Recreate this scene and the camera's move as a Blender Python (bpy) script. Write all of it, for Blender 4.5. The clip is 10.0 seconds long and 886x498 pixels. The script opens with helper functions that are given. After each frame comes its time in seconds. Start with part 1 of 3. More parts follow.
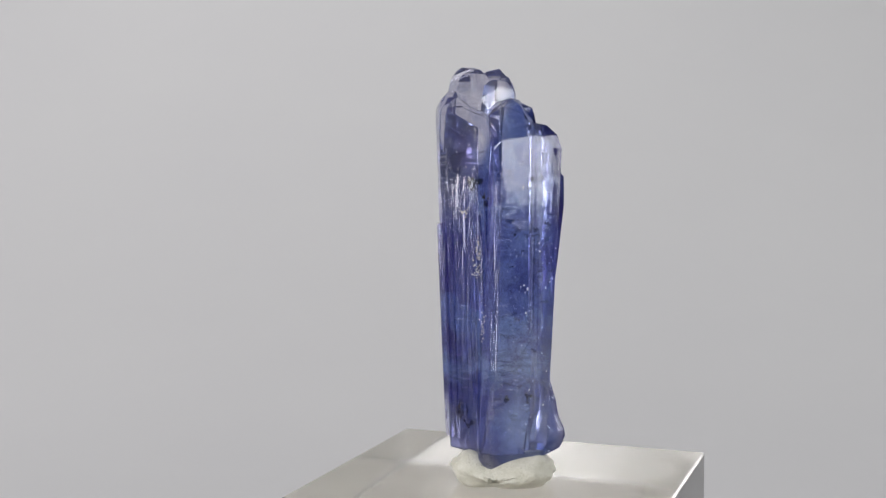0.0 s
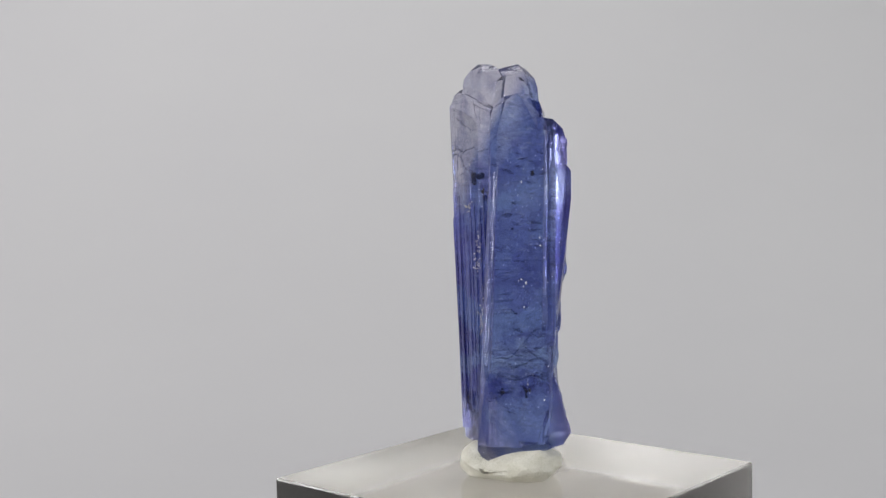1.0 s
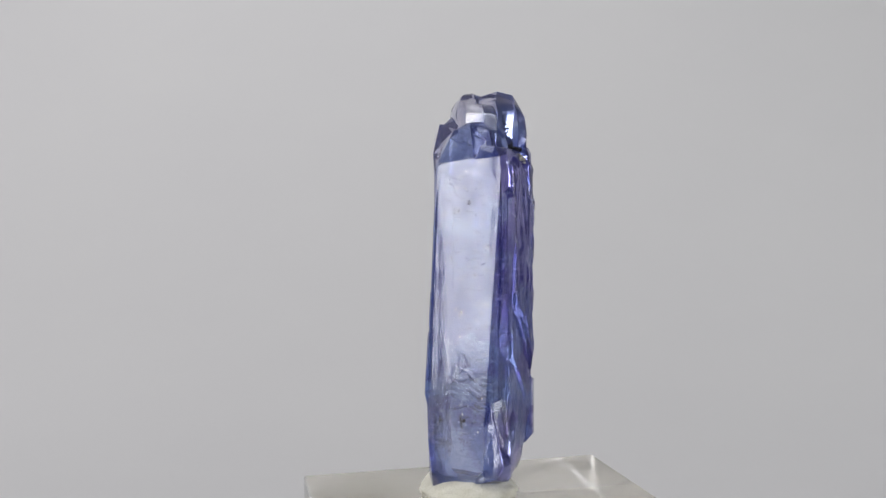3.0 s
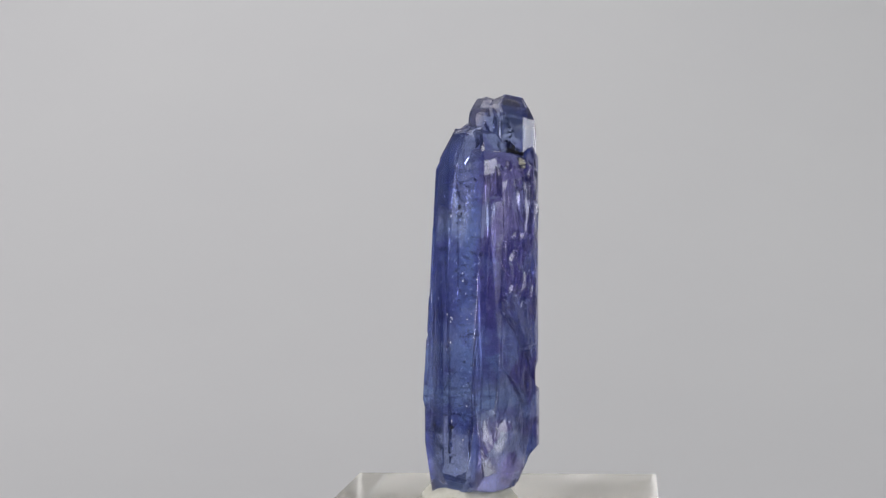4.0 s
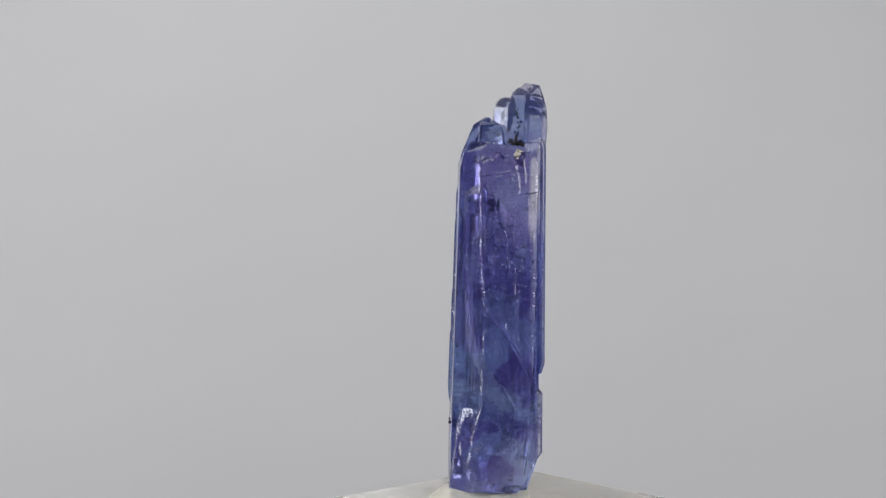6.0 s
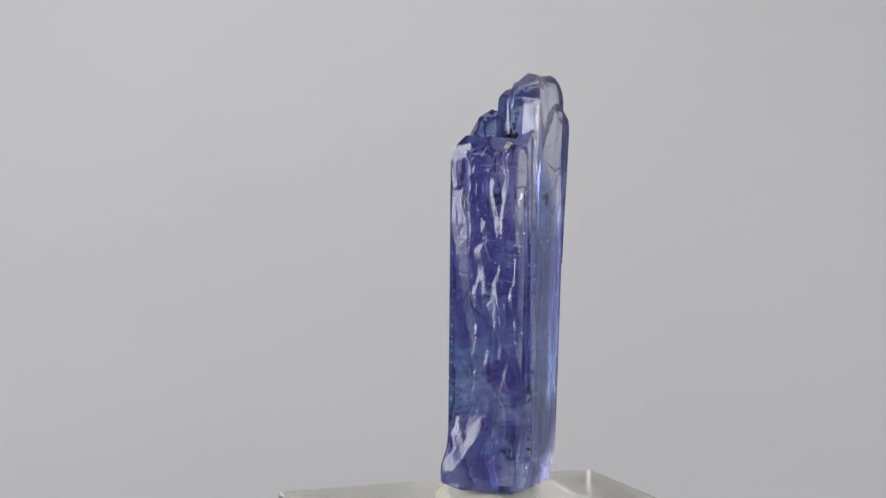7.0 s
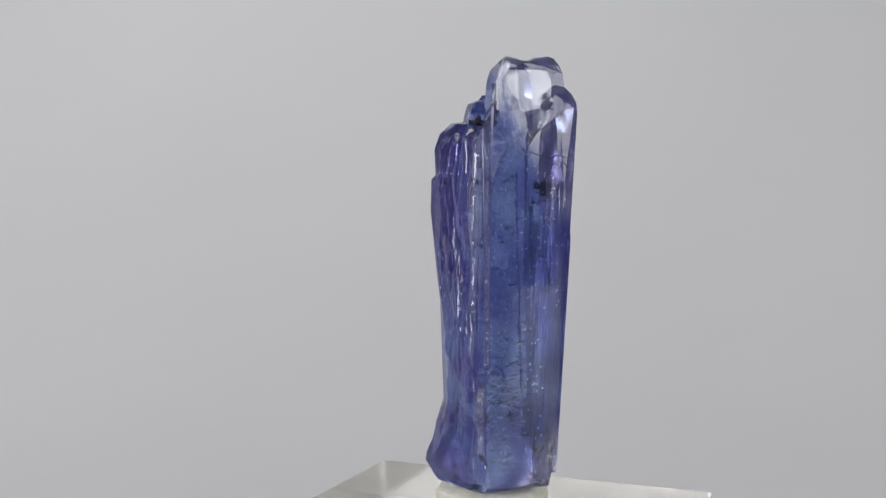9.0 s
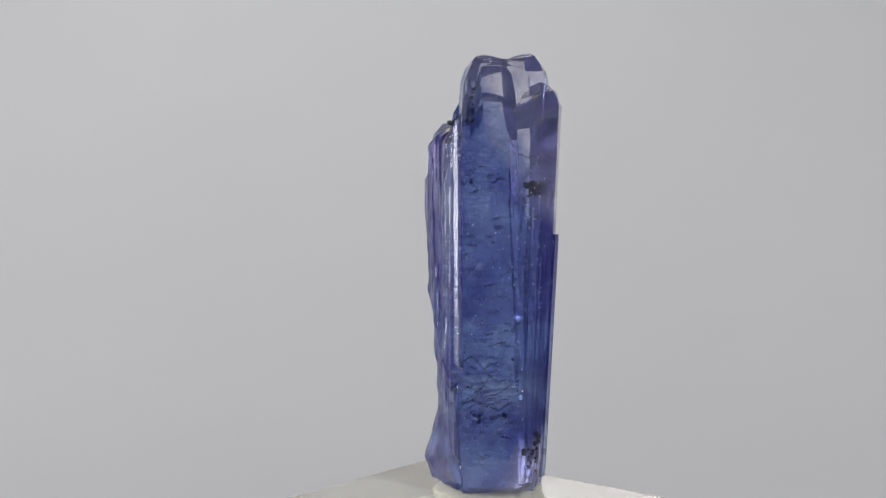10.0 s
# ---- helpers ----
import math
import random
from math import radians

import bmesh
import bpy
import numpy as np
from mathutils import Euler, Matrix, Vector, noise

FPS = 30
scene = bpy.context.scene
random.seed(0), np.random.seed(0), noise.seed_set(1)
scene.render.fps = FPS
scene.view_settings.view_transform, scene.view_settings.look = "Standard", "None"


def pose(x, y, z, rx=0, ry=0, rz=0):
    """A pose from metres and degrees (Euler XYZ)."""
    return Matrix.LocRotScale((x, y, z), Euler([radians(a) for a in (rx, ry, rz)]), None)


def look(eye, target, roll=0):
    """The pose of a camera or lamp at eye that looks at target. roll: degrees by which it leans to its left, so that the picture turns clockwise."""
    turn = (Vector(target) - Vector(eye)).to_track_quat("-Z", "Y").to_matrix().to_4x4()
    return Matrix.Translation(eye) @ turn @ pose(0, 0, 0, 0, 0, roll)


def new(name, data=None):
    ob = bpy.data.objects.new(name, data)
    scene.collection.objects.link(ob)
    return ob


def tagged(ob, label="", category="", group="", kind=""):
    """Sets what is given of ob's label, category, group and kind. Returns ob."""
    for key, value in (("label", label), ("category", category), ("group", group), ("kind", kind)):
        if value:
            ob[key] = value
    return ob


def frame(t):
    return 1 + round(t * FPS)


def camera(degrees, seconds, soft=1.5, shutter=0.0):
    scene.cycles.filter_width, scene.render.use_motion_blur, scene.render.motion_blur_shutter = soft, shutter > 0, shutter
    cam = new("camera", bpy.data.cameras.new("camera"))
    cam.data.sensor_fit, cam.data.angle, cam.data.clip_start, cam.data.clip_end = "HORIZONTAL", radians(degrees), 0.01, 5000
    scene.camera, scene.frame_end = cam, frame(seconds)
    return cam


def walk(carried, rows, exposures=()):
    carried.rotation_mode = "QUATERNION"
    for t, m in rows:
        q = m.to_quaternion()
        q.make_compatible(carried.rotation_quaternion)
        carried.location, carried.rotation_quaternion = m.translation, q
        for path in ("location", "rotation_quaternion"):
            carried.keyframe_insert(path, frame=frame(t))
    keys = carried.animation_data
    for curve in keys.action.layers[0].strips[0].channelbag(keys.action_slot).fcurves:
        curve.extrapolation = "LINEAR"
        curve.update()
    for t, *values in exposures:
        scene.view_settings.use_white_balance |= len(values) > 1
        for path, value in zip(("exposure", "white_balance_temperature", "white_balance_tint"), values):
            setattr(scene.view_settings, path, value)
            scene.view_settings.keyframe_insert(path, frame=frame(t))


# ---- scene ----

MM = 0.001

# ---- camera: it stands still before a small turning display ----
cam = camera(40.0, 10.0, soft=1.3)
EYE = (-1.622 * MM, -98.823 * MM, 25.698 * MM)
AIM = (-1.622 * MM, 0.0, 20.68 * MM)
walk(cam, [(0.0, look(EYE, AIM, -0.29)), (10.0, look(EYE, AIM, -0.29))],
     [(0.0, -0.03, 6510, 10), (2.5, -0.04, 6495, 10), (5.0, -0.09, 6455, 9.8), (7.5, -0.085, 6440, 9.8), (10.0, -0.075, 6435, 9.8)])

# ---- light: two soft lamps in front, one overhead, in a dim room ----
world = bpy.data.worlds.new("world")
scene.world = world
world.use_nodes = True
world.node_tree.nodes["Background"].inputs[0].default_value = (0.5, 0.52, 0.56, 1)
world.node_tree.nodes["Background"].inputs[1].default_value = 0.05


def soft_lamp(name, eye, target, w, h, power, colour):
    data = bpy.data.lights.new(name, "AREA")
    data.shape, data.size, data.size_y, data.energy, data.color = "RECTANGLE", w, h, power, colour
    ob = new(name, data)
    ob.matrix_world = look(eye, target)
    return ob


soft_lamp("softbox_lamp_1", (-0.57, -0.42, 0.16), (0, 0, 0.03), 0.30, 0.56, 4.85, (0.99, 0.98, 1.0))
soft_lamp("softbox_lamp_2", (0.62, -0.22, 0.228), (0, 0, 0.03), 0.35, 0.40, 2.75, (0.97, 0.98, 1.0))
soft_lamp("overhead_lamp", (-0.22, -0.10, 0.80), (-0.18, 0.45, 0.17), 0.6, 0.4, 2.32, (0.985, 0.98, 1.0))


# ---- materials ----
def material(name):
    m = bpy.data.materials.new(name)
    m.use_nodes = True
    nt = m.node_tree
    return m, nt, nt.nodes["Principled BSDF"], nt.nodes["Material Output"]


def node(nt, kind, **values):
    n = nt.nodes.new(kind)
    for key, value in values.items():
        n.inputs[key.replace("_", " ")].default_value = value
    return n


def coords(nt, scale=(1, 1, 1), turn=(0, 0, 0)):
    tc = nt.nodes.new("ShaderNodeTexCoord")
    mp = nt.nodes.new("ShaderNodeMapping")
    mp.inputs["Scale"].default_value = scale
    mp.inputs["Rotation"].default_value = turn
    nt.links.new(tc.outputs["Object"], mp.inputs["Vector"])
    return mp.outputs["Vector"]


def noise_tex(nt, vector, scale, detail=4.0, rough=0.55, distortion=0.0):
    n = node(nt, "ShaderNodeTexNoise", Scale=scale, Detail=detail, Roughness=rough, Distortion=distortion)
    nt.links.new(vector, n.inputs["Vector"])
    return n.outputs["Fac"]


def bent(nt, scale, turn, wave, amount):
    """Object space, warped by noise so that cells and cracks run unevenly."""
    n = node(nt, "ShaderNodeTexNoise", Scale=wave, Detail=2.0)
    v = coords(nt, scale, turn)
    nt.links.new(v, n.inputs["Vector"])
    m = nt.nodes.new("ShaderNodeVectorMath")
    m.operation = "MULTIPLY_ADD"
    nt.links.new(n.outputs["Color"], m.inputs[0])
    m.inputs[1].default_value = (amount, amount, amount)
    nt.links.new(v, m.inputs[2])
    return m.outputs[0]


def ramp(nt, fac, stops):
    r = nt.nodes.new("ShaderNodeValToRGB")
    r.color_ramp.elements[0].position, r.color_ramp.elements[1].position = stops[0][0], stops[-1][0]
    for _ in stops[1:-1]:
        r.color_ramp.elements.new(0.5)
    for e, (p, c) in zip(sorted(r.color_ramp.elements, key=lambda e: e.position), stops):
        e.color = (*c, 1) if len(c) == 3 else c
    for i, (p, c) in enumerate(stops):
        r.color_ramp.elements[i].position = p
        r.color_ramp.elements[i].color = (*c, 1)
    nt.links.new(fac, r.inputs["Fac"])
    return r.outputs["Color"]


def math_node(nt, op, a, b, clamp=False):
    n = nt.nodes.new("ShaderNodeMath")
    n.operation, n.use_clamp = op, clamp
    for i, v in enumerate((a, b)):
        if isinstance(v, (int, float)):
            n.inputs[i].default_value = v
        else:
            nt.links.new(v, n.inputs[i])
    return n.outputs[0]


def mix_colour(nt, fac, a, b, blend="MIX"):
    n = nt.nodes.new("ShaderNodeMix")
    n.data_type, n.blend_type = "RGBA", blend
    for slot, v in ((0, fac), (6, a), (7, b)):
        if isinstance(v, (int, float)):
            n.inputs[slot].default_value = v
        elif isinstance(v, tuple):
            n.inputs[slot].default_value = (*v, 1)
        else:
            nt.links.new(v, n.inputs[slot])
    return n.outputs[2]


def bump(nt, height, strength, distance, normal=None):
    b = node(nt, "ShaderNodeBump", Strength=strength, Distance=distance)
    nt.links.new(height, b.inputs["Height"])
    if normal is not None:
        nt.links.new(normal, b.inputs["Normal"])
    return b.outputs["Normal"]


def plain(name, c1, c2, scale, rough=0.6, relief=0.0, metal=0.0, distance=0.0002):
    m, nt, bs, out = material(name)
    v = coords(nt)
    a = noise_tex(nt, v, scale, 6)
    b = noise_tex(nt, v, scale * 7, 4)
    f = math_node(nt, "ADD", math_node(nt, "MULTIPLY", a, 0.65), math_node(nt, "MULTIPLY", b, 0.35))
    nt.links.new(ramp(nt, f, [(0.3, c1), (0.7, c2)]), bs.inputs["Base Color"])
    bs.inputs["Roughness"].default_value, bs.inputs["Metallic"].default_value = rough, metal
    if relief:
        nt.links.new(bump(nt, b, relief, distance), bs.inputs["Normal"])
    return m


def crystal_material():
    """Violet-blue gem: clear towards the crown, cloudy and feathered within, grooved along its length."""
    m, nt, bs, out = material("gem")
    v = coords(nt)
    xyz = nt.nodes.new("ShaderNodeSeparateXYZ")
    nt.links.new(v, xyz.inputs[0])
    x, y, z = xyz.outputs
    cloud = noise_tex(nt, coords(nt, (1, 1, 0.55)), 260, 5, 0.6, 0.4)
    feather = noise_tex(nt, coords(nt, (0.8, 0.8, 1.0), (0.5, 0.4, 0)), 800, 4, 0.65, 1.2)
    blue = ramp(nt, cloud, [(0.34, (0.078, 0.105, 0.40)), (0.5, (0.165, 0.225, 0.60)), (0.66, (0.31, 0.41, 0.77))])
    violet = ramp(nt, cloud, [(0.32, (0.050, 0.040, 0.27)), (0.68, (0.15, 0.13, 0.48))])
    # violet zones lie towards the two narrow edges of the crystal
    across = math_node(nt, "ABSOLUTE", math_node(nt, "ADD", math_node(nt, "MULTIPLY", x, 0.85), math_node(nt, "MULTIPLY", y, 0.5)), 0.0)
    zone = math_node(nt, "MULTIPLY", math_node(nt, "SUBTRACT", across, 0.0022), 400.0, True)
    rind = math_node(nt, "ADD", math_node(nt, "MULTIPLY", x, 0.85), math_node(nt, "MULTIPLY", y, 0.5))
    zone = math_node(nt, "MAXIMUM", zone, math_node(nt, "MULTIPLY", math_node(nt, "SUBTRACT", rind, 0.0022), 900.0, True))
    body = mix_colour(nt, zone, blue, violet)
    # the colour fades out of the crown, down the back column and at that column's foot
    wob = math_node(nt, "MULTIPLY", math_node(nt, "SUBTRACT", cloud, 0.5), 0.006)
    slope = math_node(nt, "MULTIPLY", math_node(nt, "MAXIMUM", x, -0.0042), 2.3)
    crown = math_node(nt, "SUBTRACT", math_node(nt, "ADD", z, wob), slope)
    pale = math_node(nt, "MULTIPLY", math_node(nt, "SUBTRACT", crown, 0.0318), 330.0, True)
    fade = math_node(nt, "MULTIPLY", math_node(nt, "SUBTRACT", crown, 0.0322), 380.0, True)
    back = math_node(nt, "ADD", math_node(nt, "MULTIPLY", x, -0.65), math_node(nt, "MULTIPLY", y, -0.76))
    back = math_node(nt, "MULTIPLY", math_node(nt, "SUBTRACT", back, 0.0012), 700.0, True)
    fade = math_node(nt, "MULTIPLY", fade, back)
    foot = math_node(nt, "SUBTRACT", math_node(nt, "MULTIPLY", x, -1.2), math_node(nt, "ADD", z, wob))
    foot = math_node(nt, "MULTIPLY", math_node(nt, "ADD", foot, 0.0015), 700.0, True)
    pale = math_node(nt, "MAXIMUM", pale, foot)
    level = math_node(nt, "ABSOLUTE", math_node(nt, "SUBTRACT", math_node(nt, "ADD", z, math_node(nt, "MULTIPLY", wob, 1.7)), 0.0098), 0.0)
    band = math_node(nt, "SUBTRACT", 1.0, math_node(nt, "MULTIPLY", math_node(nt, "SUBTRACT", level, 0.0008), 1800.0, True), True)
    body = mix_colour(nt, math_node(nt, "MULTIPLY", band, 0.75), body, (0.36, 0.48, 0.78))
    # clear cells between healed fractures, each of its own depth of blue
    cells = node(nt, "ShaderNodeTexVoronoi", Scale=430.0, Randomness=1.0)
    nt.links.new(bent(nt, (0.75, 0.75, 1.0), (0.3, 0.25, 0), 700, 0.0016), cells.inputs["Vector"])
    grey = nt.nodes.new("ShaderNodeRGBToBW")
    nt.links.new(cells.outputs["Color"], grey.inputs[0])
    lit = math_node(nt, "MULTIPLY", math_node(nt, "SUBTRACT", grey.outputs[0], 0.5), 2.2, True)
    body = mix_colour(nt, math_node(nt, "MULTIPLY", lit, 0.62), body, (0.28, 0.44, 0.82))
    dim = math_node(nt, "MULTIPLY", math_node(nt, "SUBTRACT", 0.45, grey.outputs[0]), 2.2, True)
    body = mix_colour(nt, math_node(nt, "MULTIPLY", dim, 0.42), body, (0.05, 0.06, 0.34))
    body = mix_colour(nt, math_node(nt, "MULTIPLY", fade, 0.85), body, (0.70, 0.78, 0.97))
    plate = math_node(nt, "ADD", math_node(nt, "MULTIPLY", x, 0.25), math_node(nt, "MULTIPLY", y, 0.97))
    plate = math_node(nt, "MULTIPLY", math_node(nt, "SUBTRACT", plate, 0.00425), 6000.0, True)
    pale = math_node(nt, "MAXIMUM", pale, math_node(nt, "MULTIPLY", plate, 0.8))
    vein = math_node(nt, "MULTIPLY", math_node(nt, "SUBTRACT", noise_tex(nt, coords(nt, (1, 1, 0.4)), 420, 3, 0.5, 0.8), 0.36), 9.0, True)
    pale = math_node(nt, "MULTIPLY", pale, math_node(nt, "ADD", math_node(nt, "MULTIPLY", vein, 0.45), 0.55))
    tint = mix_colour(nt, pale, body, (0.85, 0.83, 0.96))
    # crinkled healed cracks, thin and dark, and brighter windows between them
    crack = noise_tex(nt, coords(nt, (0.55, 0.55, 1.3), (0.25, 0.2, 0)), 760, 3, 0.6, 2.2)
    line = math_node(nt, "MULTIPLY", math_node(nt, "ABSOLUTE", math_node(nt, "SUBTRACT", crack, 0.5), 0.0), 26.0, True)
    window = noise_tex(nt, coords(nt, (0.8, 0.8, 0.6)), 300, 2, 0.5)
    where = math_node(nt, "MULTIPLY", math_node(nt, "SUBTRACT", window, 0.5), 9.0, True)
    line = math_node(nt, "MAXIMUM", line, where)
    seam = node(nt, "ShaderNodeTexVoronoi", Scale=300.0, Randomness=1.0)
    seam.feature = "DISTANCE_TO_EDGE"
    nt.links.new(bent(nt, (0.6, 0.6, 1.0), (0.25, -0.2, 0), 500, 0.0022), seam.inputs["Vector"])
    thin = math_node(nt, "MULTIPLY", seam.outputs["Distance"], 22.0, True)
    gap = math_node(nt, "MULTIPLY", math_node(nt, "SUBTRACT", noise_tex(nt, v, 240, 2, 0.5), 0.47), 9.0, True)
    line = math_node(nt, "MINIMUM", line, math_node(nt, "MAXIMUM", thin, gap))
    line = math_node(nt, "MAXIMUM", line, math_node(nt, "MAXIMUM", math_node(nt, "MULTIPLY", pale, 0.65), math_node(nt, "MULTIPLY", fade, 0.85)))
    dark = mix_colour(nt, 0.5, tint, (0.012, 0.018, 0.13))
    tint = mix_colour(nt, line, dark, tint)
    # broader cracks that part the clear windows low in the crystal
    rift = noise_tex(nt, coords(nt, (0.7, 0.7, 1.5), (0.2, 0.3, 0)), 330, 2, 0.5, 1.0)
    rift = math_node(nt, "MULTIPLY", math_node(nt, "ABSOLUTE", math_node(nt, "SUBTRACT", rift, 0.5), 0.0), 22.0, True)
    low = math_node(nt, "MULTIPLY", math_node(nt, "SUBTRACT", level, 0.0022), 900.0, True)
    rift = math_node(nt, "MAXIMUM", rift, low)
    tint = mix_colour(nt, rift, mix_colour(nt, 0.7, tint, (0.03, 0.03, 0.20)), tint)
    # fine bright flecks, glints painted into the tint
    glint = math_node(nt, "MULTIPLY", math_node(nt, "SUBTRACT", noise_tex(nt, coords(nt, (0.5, 0.5, 1.2), (0.3, -0.2, 0)), 1300, 3, 0.7, 1.5), 0.585), 8.0, True)
    tint = mix_colour(nt, math_node(nt, "MULTIPLY", glint, 0.8), tint, (0.50, 0.60, 0.85))
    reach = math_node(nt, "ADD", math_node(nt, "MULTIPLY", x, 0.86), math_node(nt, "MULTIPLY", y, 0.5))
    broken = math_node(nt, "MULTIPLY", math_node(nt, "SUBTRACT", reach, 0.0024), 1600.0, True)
    # pale streaks painted in for glints off the broken face
    glint_streak = noise_tex(nt, coords(nt, (1, 1, 0.12), (0.1, 0.06, 0)), 800, 3, 0.55, 0.4)
    glint_streak = math_node(nt, "MULTIPLY", math_node(nt, "SUBTRACT", glint_streak, 0.525), 18.0, True)
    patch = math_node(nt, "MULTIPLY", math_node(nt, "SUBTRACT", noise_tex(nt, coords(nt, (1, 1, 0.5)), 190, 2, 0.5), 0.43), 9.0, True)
    glint_streak = math_node(nt, "MULTIPLY", math_node(nt, "MULTIPLY", glint_streak, patch), math_node(nt, "MULTIPLY", broken, 0.2))
    nt.links.new(tint, bs.inputs["Base Color"])
    bs.inputs["Transmission Weight"].default_value = 1.0
    bs.inputs["IOR"].default_value = 1.66
    bs.inputs["Specular IOR Level"].default_value = 0.5
    frosted = math_node(nt, "MULTIPLY", math_node(nt, "SUBTRACT", 0.0165, z), 400.0, True)
    frosted = math_node(nt, "ADD", math_node(nt, "MULTIPLY", frosted, 0.09), 0.02)
    grain = math_node(nt, "ADD", noise_tex(nt, v, 900, 3, 0.6), 0.4)
    nt.links.new(math_node(nt, "ADD", math_node(nt, "MULTIPLY", math_node(nt, "MULTIPLY", broken, frosted), grain), 0.05), bs.inputs["Roughness"])
    groove = noise_tex(nt, coords(nt, (1, 1, 0.02)), 2600, 3, 0.6)
    facet = noise_tex(nt, coords(nt, (1, 1, 0.35)), 420, 3, 0.5, 0.6)
    # splintered relief, strong on the broken face alone
    splinter = noise_tex(nt, coords(nt, (1, 1, 0.3), (0.12, 0.05, 0)), 400, 2.5, 0.5, 0.3)
    rough = math_node(nt, "MULTIPLY", splinter, broken)
    left = math_node(nt, "ADD", math_node(nt, "MULTIPLY", x, -0.66), math_node(nt, "MULTIPLY", y, -0.75))
    ribbed = math_node(nt, "MULTIPLY", math_node(nt, "SUBTRACT", left, 0.0022), 1500.0, True)
    edge = math_node(nt, "MULTIPLY", math_node(nt, "SUBTRACT", math_node(nt, "SUBTRACT", y, math_node(nt, "MULTIPLY", math_node(nt, "ABSOLUTE", math_node(nt, "SUBTRACT", x, 0.0008), 0.0), 1.6)), 0.0028), 1500.0, True)
    ribbed = math_node(nt, "MAXIMUM", ribbed, math_node(nt, "MULTIPLY", edge, 0.12))
    ribbed = math_node(nt, "MULTIPLY", ribbed, math_node(nt, "MULTIPLY", math_node(nt, "SUBTRACT", 0.0262, z), 700.0, True))
    ribbed = math_node(nt, "MAXIMUM", ribbed, 0.03)
    n1 = bump(nt, math_node(nt, "MULTIPLY", groove, ribbed), 0.42, 0.0002)
    n2 = bump(nt, facet, 0.07, 0.0005, n1)
    n3 = bump(nt, feather, 0.09, 0.00012, n2)
    chips = noise_tex(nt, coords(nt, (1, 1, 0.45), (0.1, 0.1, 0)), 1900, 3, 0.6)
    n4 = bump(nt, math_node(nt, "MULTIPLY", chips, broken), 0.25, 0.0001, n3)
    n4 = bump(nt, rough, 0.2, 0.0004, n4)
    nt.links.new(n4, bs.inputs["Normal"])
    # cloudy body
    dif = nt.nodes.new("ShaderNodeBsdfDiffuse")
    haze = mix_colour(nt, 0.3, tint, mix_colour(nt, zone, (0.22, 0.27, 0.55), (0.26, 0.22, 0.58)))
    # the painted glints whiten the diffuse colour
    nt.links.new(mix_colour(nt, glint_streak, haze, (0.78, 0.75, 0.72)), dif.inputs["Color"])
    trl = nt.nodes.new("ShaderNodeBsdfTranslucent")
    nt.links.new(haze, trl.inputs["Color"])
    both = nt.nodes.new("ShaderNodeMixShader")
    nt.links.new(math_node(nt, "MULTIPLY", math_node(nt, "SUBTRACT", 1.0, glint_streak), 0.6), both.inputs[0])
    nt.links.new(n4, dif.inputs["Normal"])
    nt.links.new(dif.outputs[0], both.inputs[1])
    nt.links.new(trl.outputs[0], both.inputs[2])
    mx = nt.nodes.new("ShaderNodeMixShader")
    milk = math_node(nt, "MULTIPLY", math_node(nt, "SUBTRACT", feather, 0.39), 0.95, True)
    milk = math_node(nt, "MAXIMUM", math_node(nt, "MULTIPLY", milk, 1.15), 0.20)
    milk = math_node(nt, "MULTIPLY", milk, math_node(nt, "SUBTRACT", 1.0, math_node(nt, "MULTIPLY", zone, 0.1)))
    milk = math_node(nt, "MAXIMUM", milk, math_node(nt, "MULTIPLY", fade, 0.1))
    milk = math_node(nt, "MULTIPLY", milk, math_node(nt, "SUBTRACT", 1.0, math_node(nt, "MULTIPLY", pale, 0.75)))
    milk = math_node(nt, "MAXIMUM", milk, math_node(nt, "MULTIPLY", math_node(nt, "SUBTRACT", zone, pale, True), 0.32))
    milk = math_node(nt, "MAXIMUM", milk, glint_streak)
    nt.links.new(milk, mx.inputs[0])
    nt.links.new(bs.outputs[0], mx.inputs[1])
    nt.links.new(both.outputs[0], mx.inputs[2])
    nt.links.new(mx.outputs[0], out.inputs["Surface"])
    return m


def acrylic_material():
    m, nt, bs, out = material("acrylic")
    v = coords(nt)
    bs.inputs["Base Color"].default_value = (0.86, 0.85, 0.81, 1)
    bs.inputs["Transmission Weight"].default_value = 1.0
    bs.inputs["IOR"].default_value = 1.49
    haze = noise_tex(nt, v, 90, 5)
    # the top is scuffed, the sides are polished
    geo = nt.nodes.new("ShaderNodeNewGeometry")
    sep = nt.nodes.new("ShaderNodeSeparateXYZ")
    nt.links.new(geo.outputs["Normal"], sep.inputs[0])
    flat = math_node(nt, "GREATER_THAN", math_node(nt, "ABSOLUTE", sep.outputs[2], 0.0), 0.5)
    scuff = math_node(nt, "ADD", math_node(nt, "MULTIPLY", flat, 0.24), 0.09)
    # the underside is ground
    place = nt.nodes.new("ShaderNodeSeparateXYZ")
    nt.links.new(v, place.inputs[0])
    ground = math_node(nt, "LESS_THAN", place.outputs[2], -0.0152)
    scuff = math_node(nt, "ADD", scuff, math_node(nt, "MULTIPLY", ground, 0.35))
    nt.links.new(math_node(nt, "MULTIPLY", haze, scuff), bs.inputs["Roughness"])
    scratch = noise_tex(nt, coords(nt, (1, 0.03, 1), (0, 0, 0.7)), 1500, 3)
    nt.links.new(bump(nt, scratch, 0.08, 0.0001), bs.inputs["Normal"])
    return m


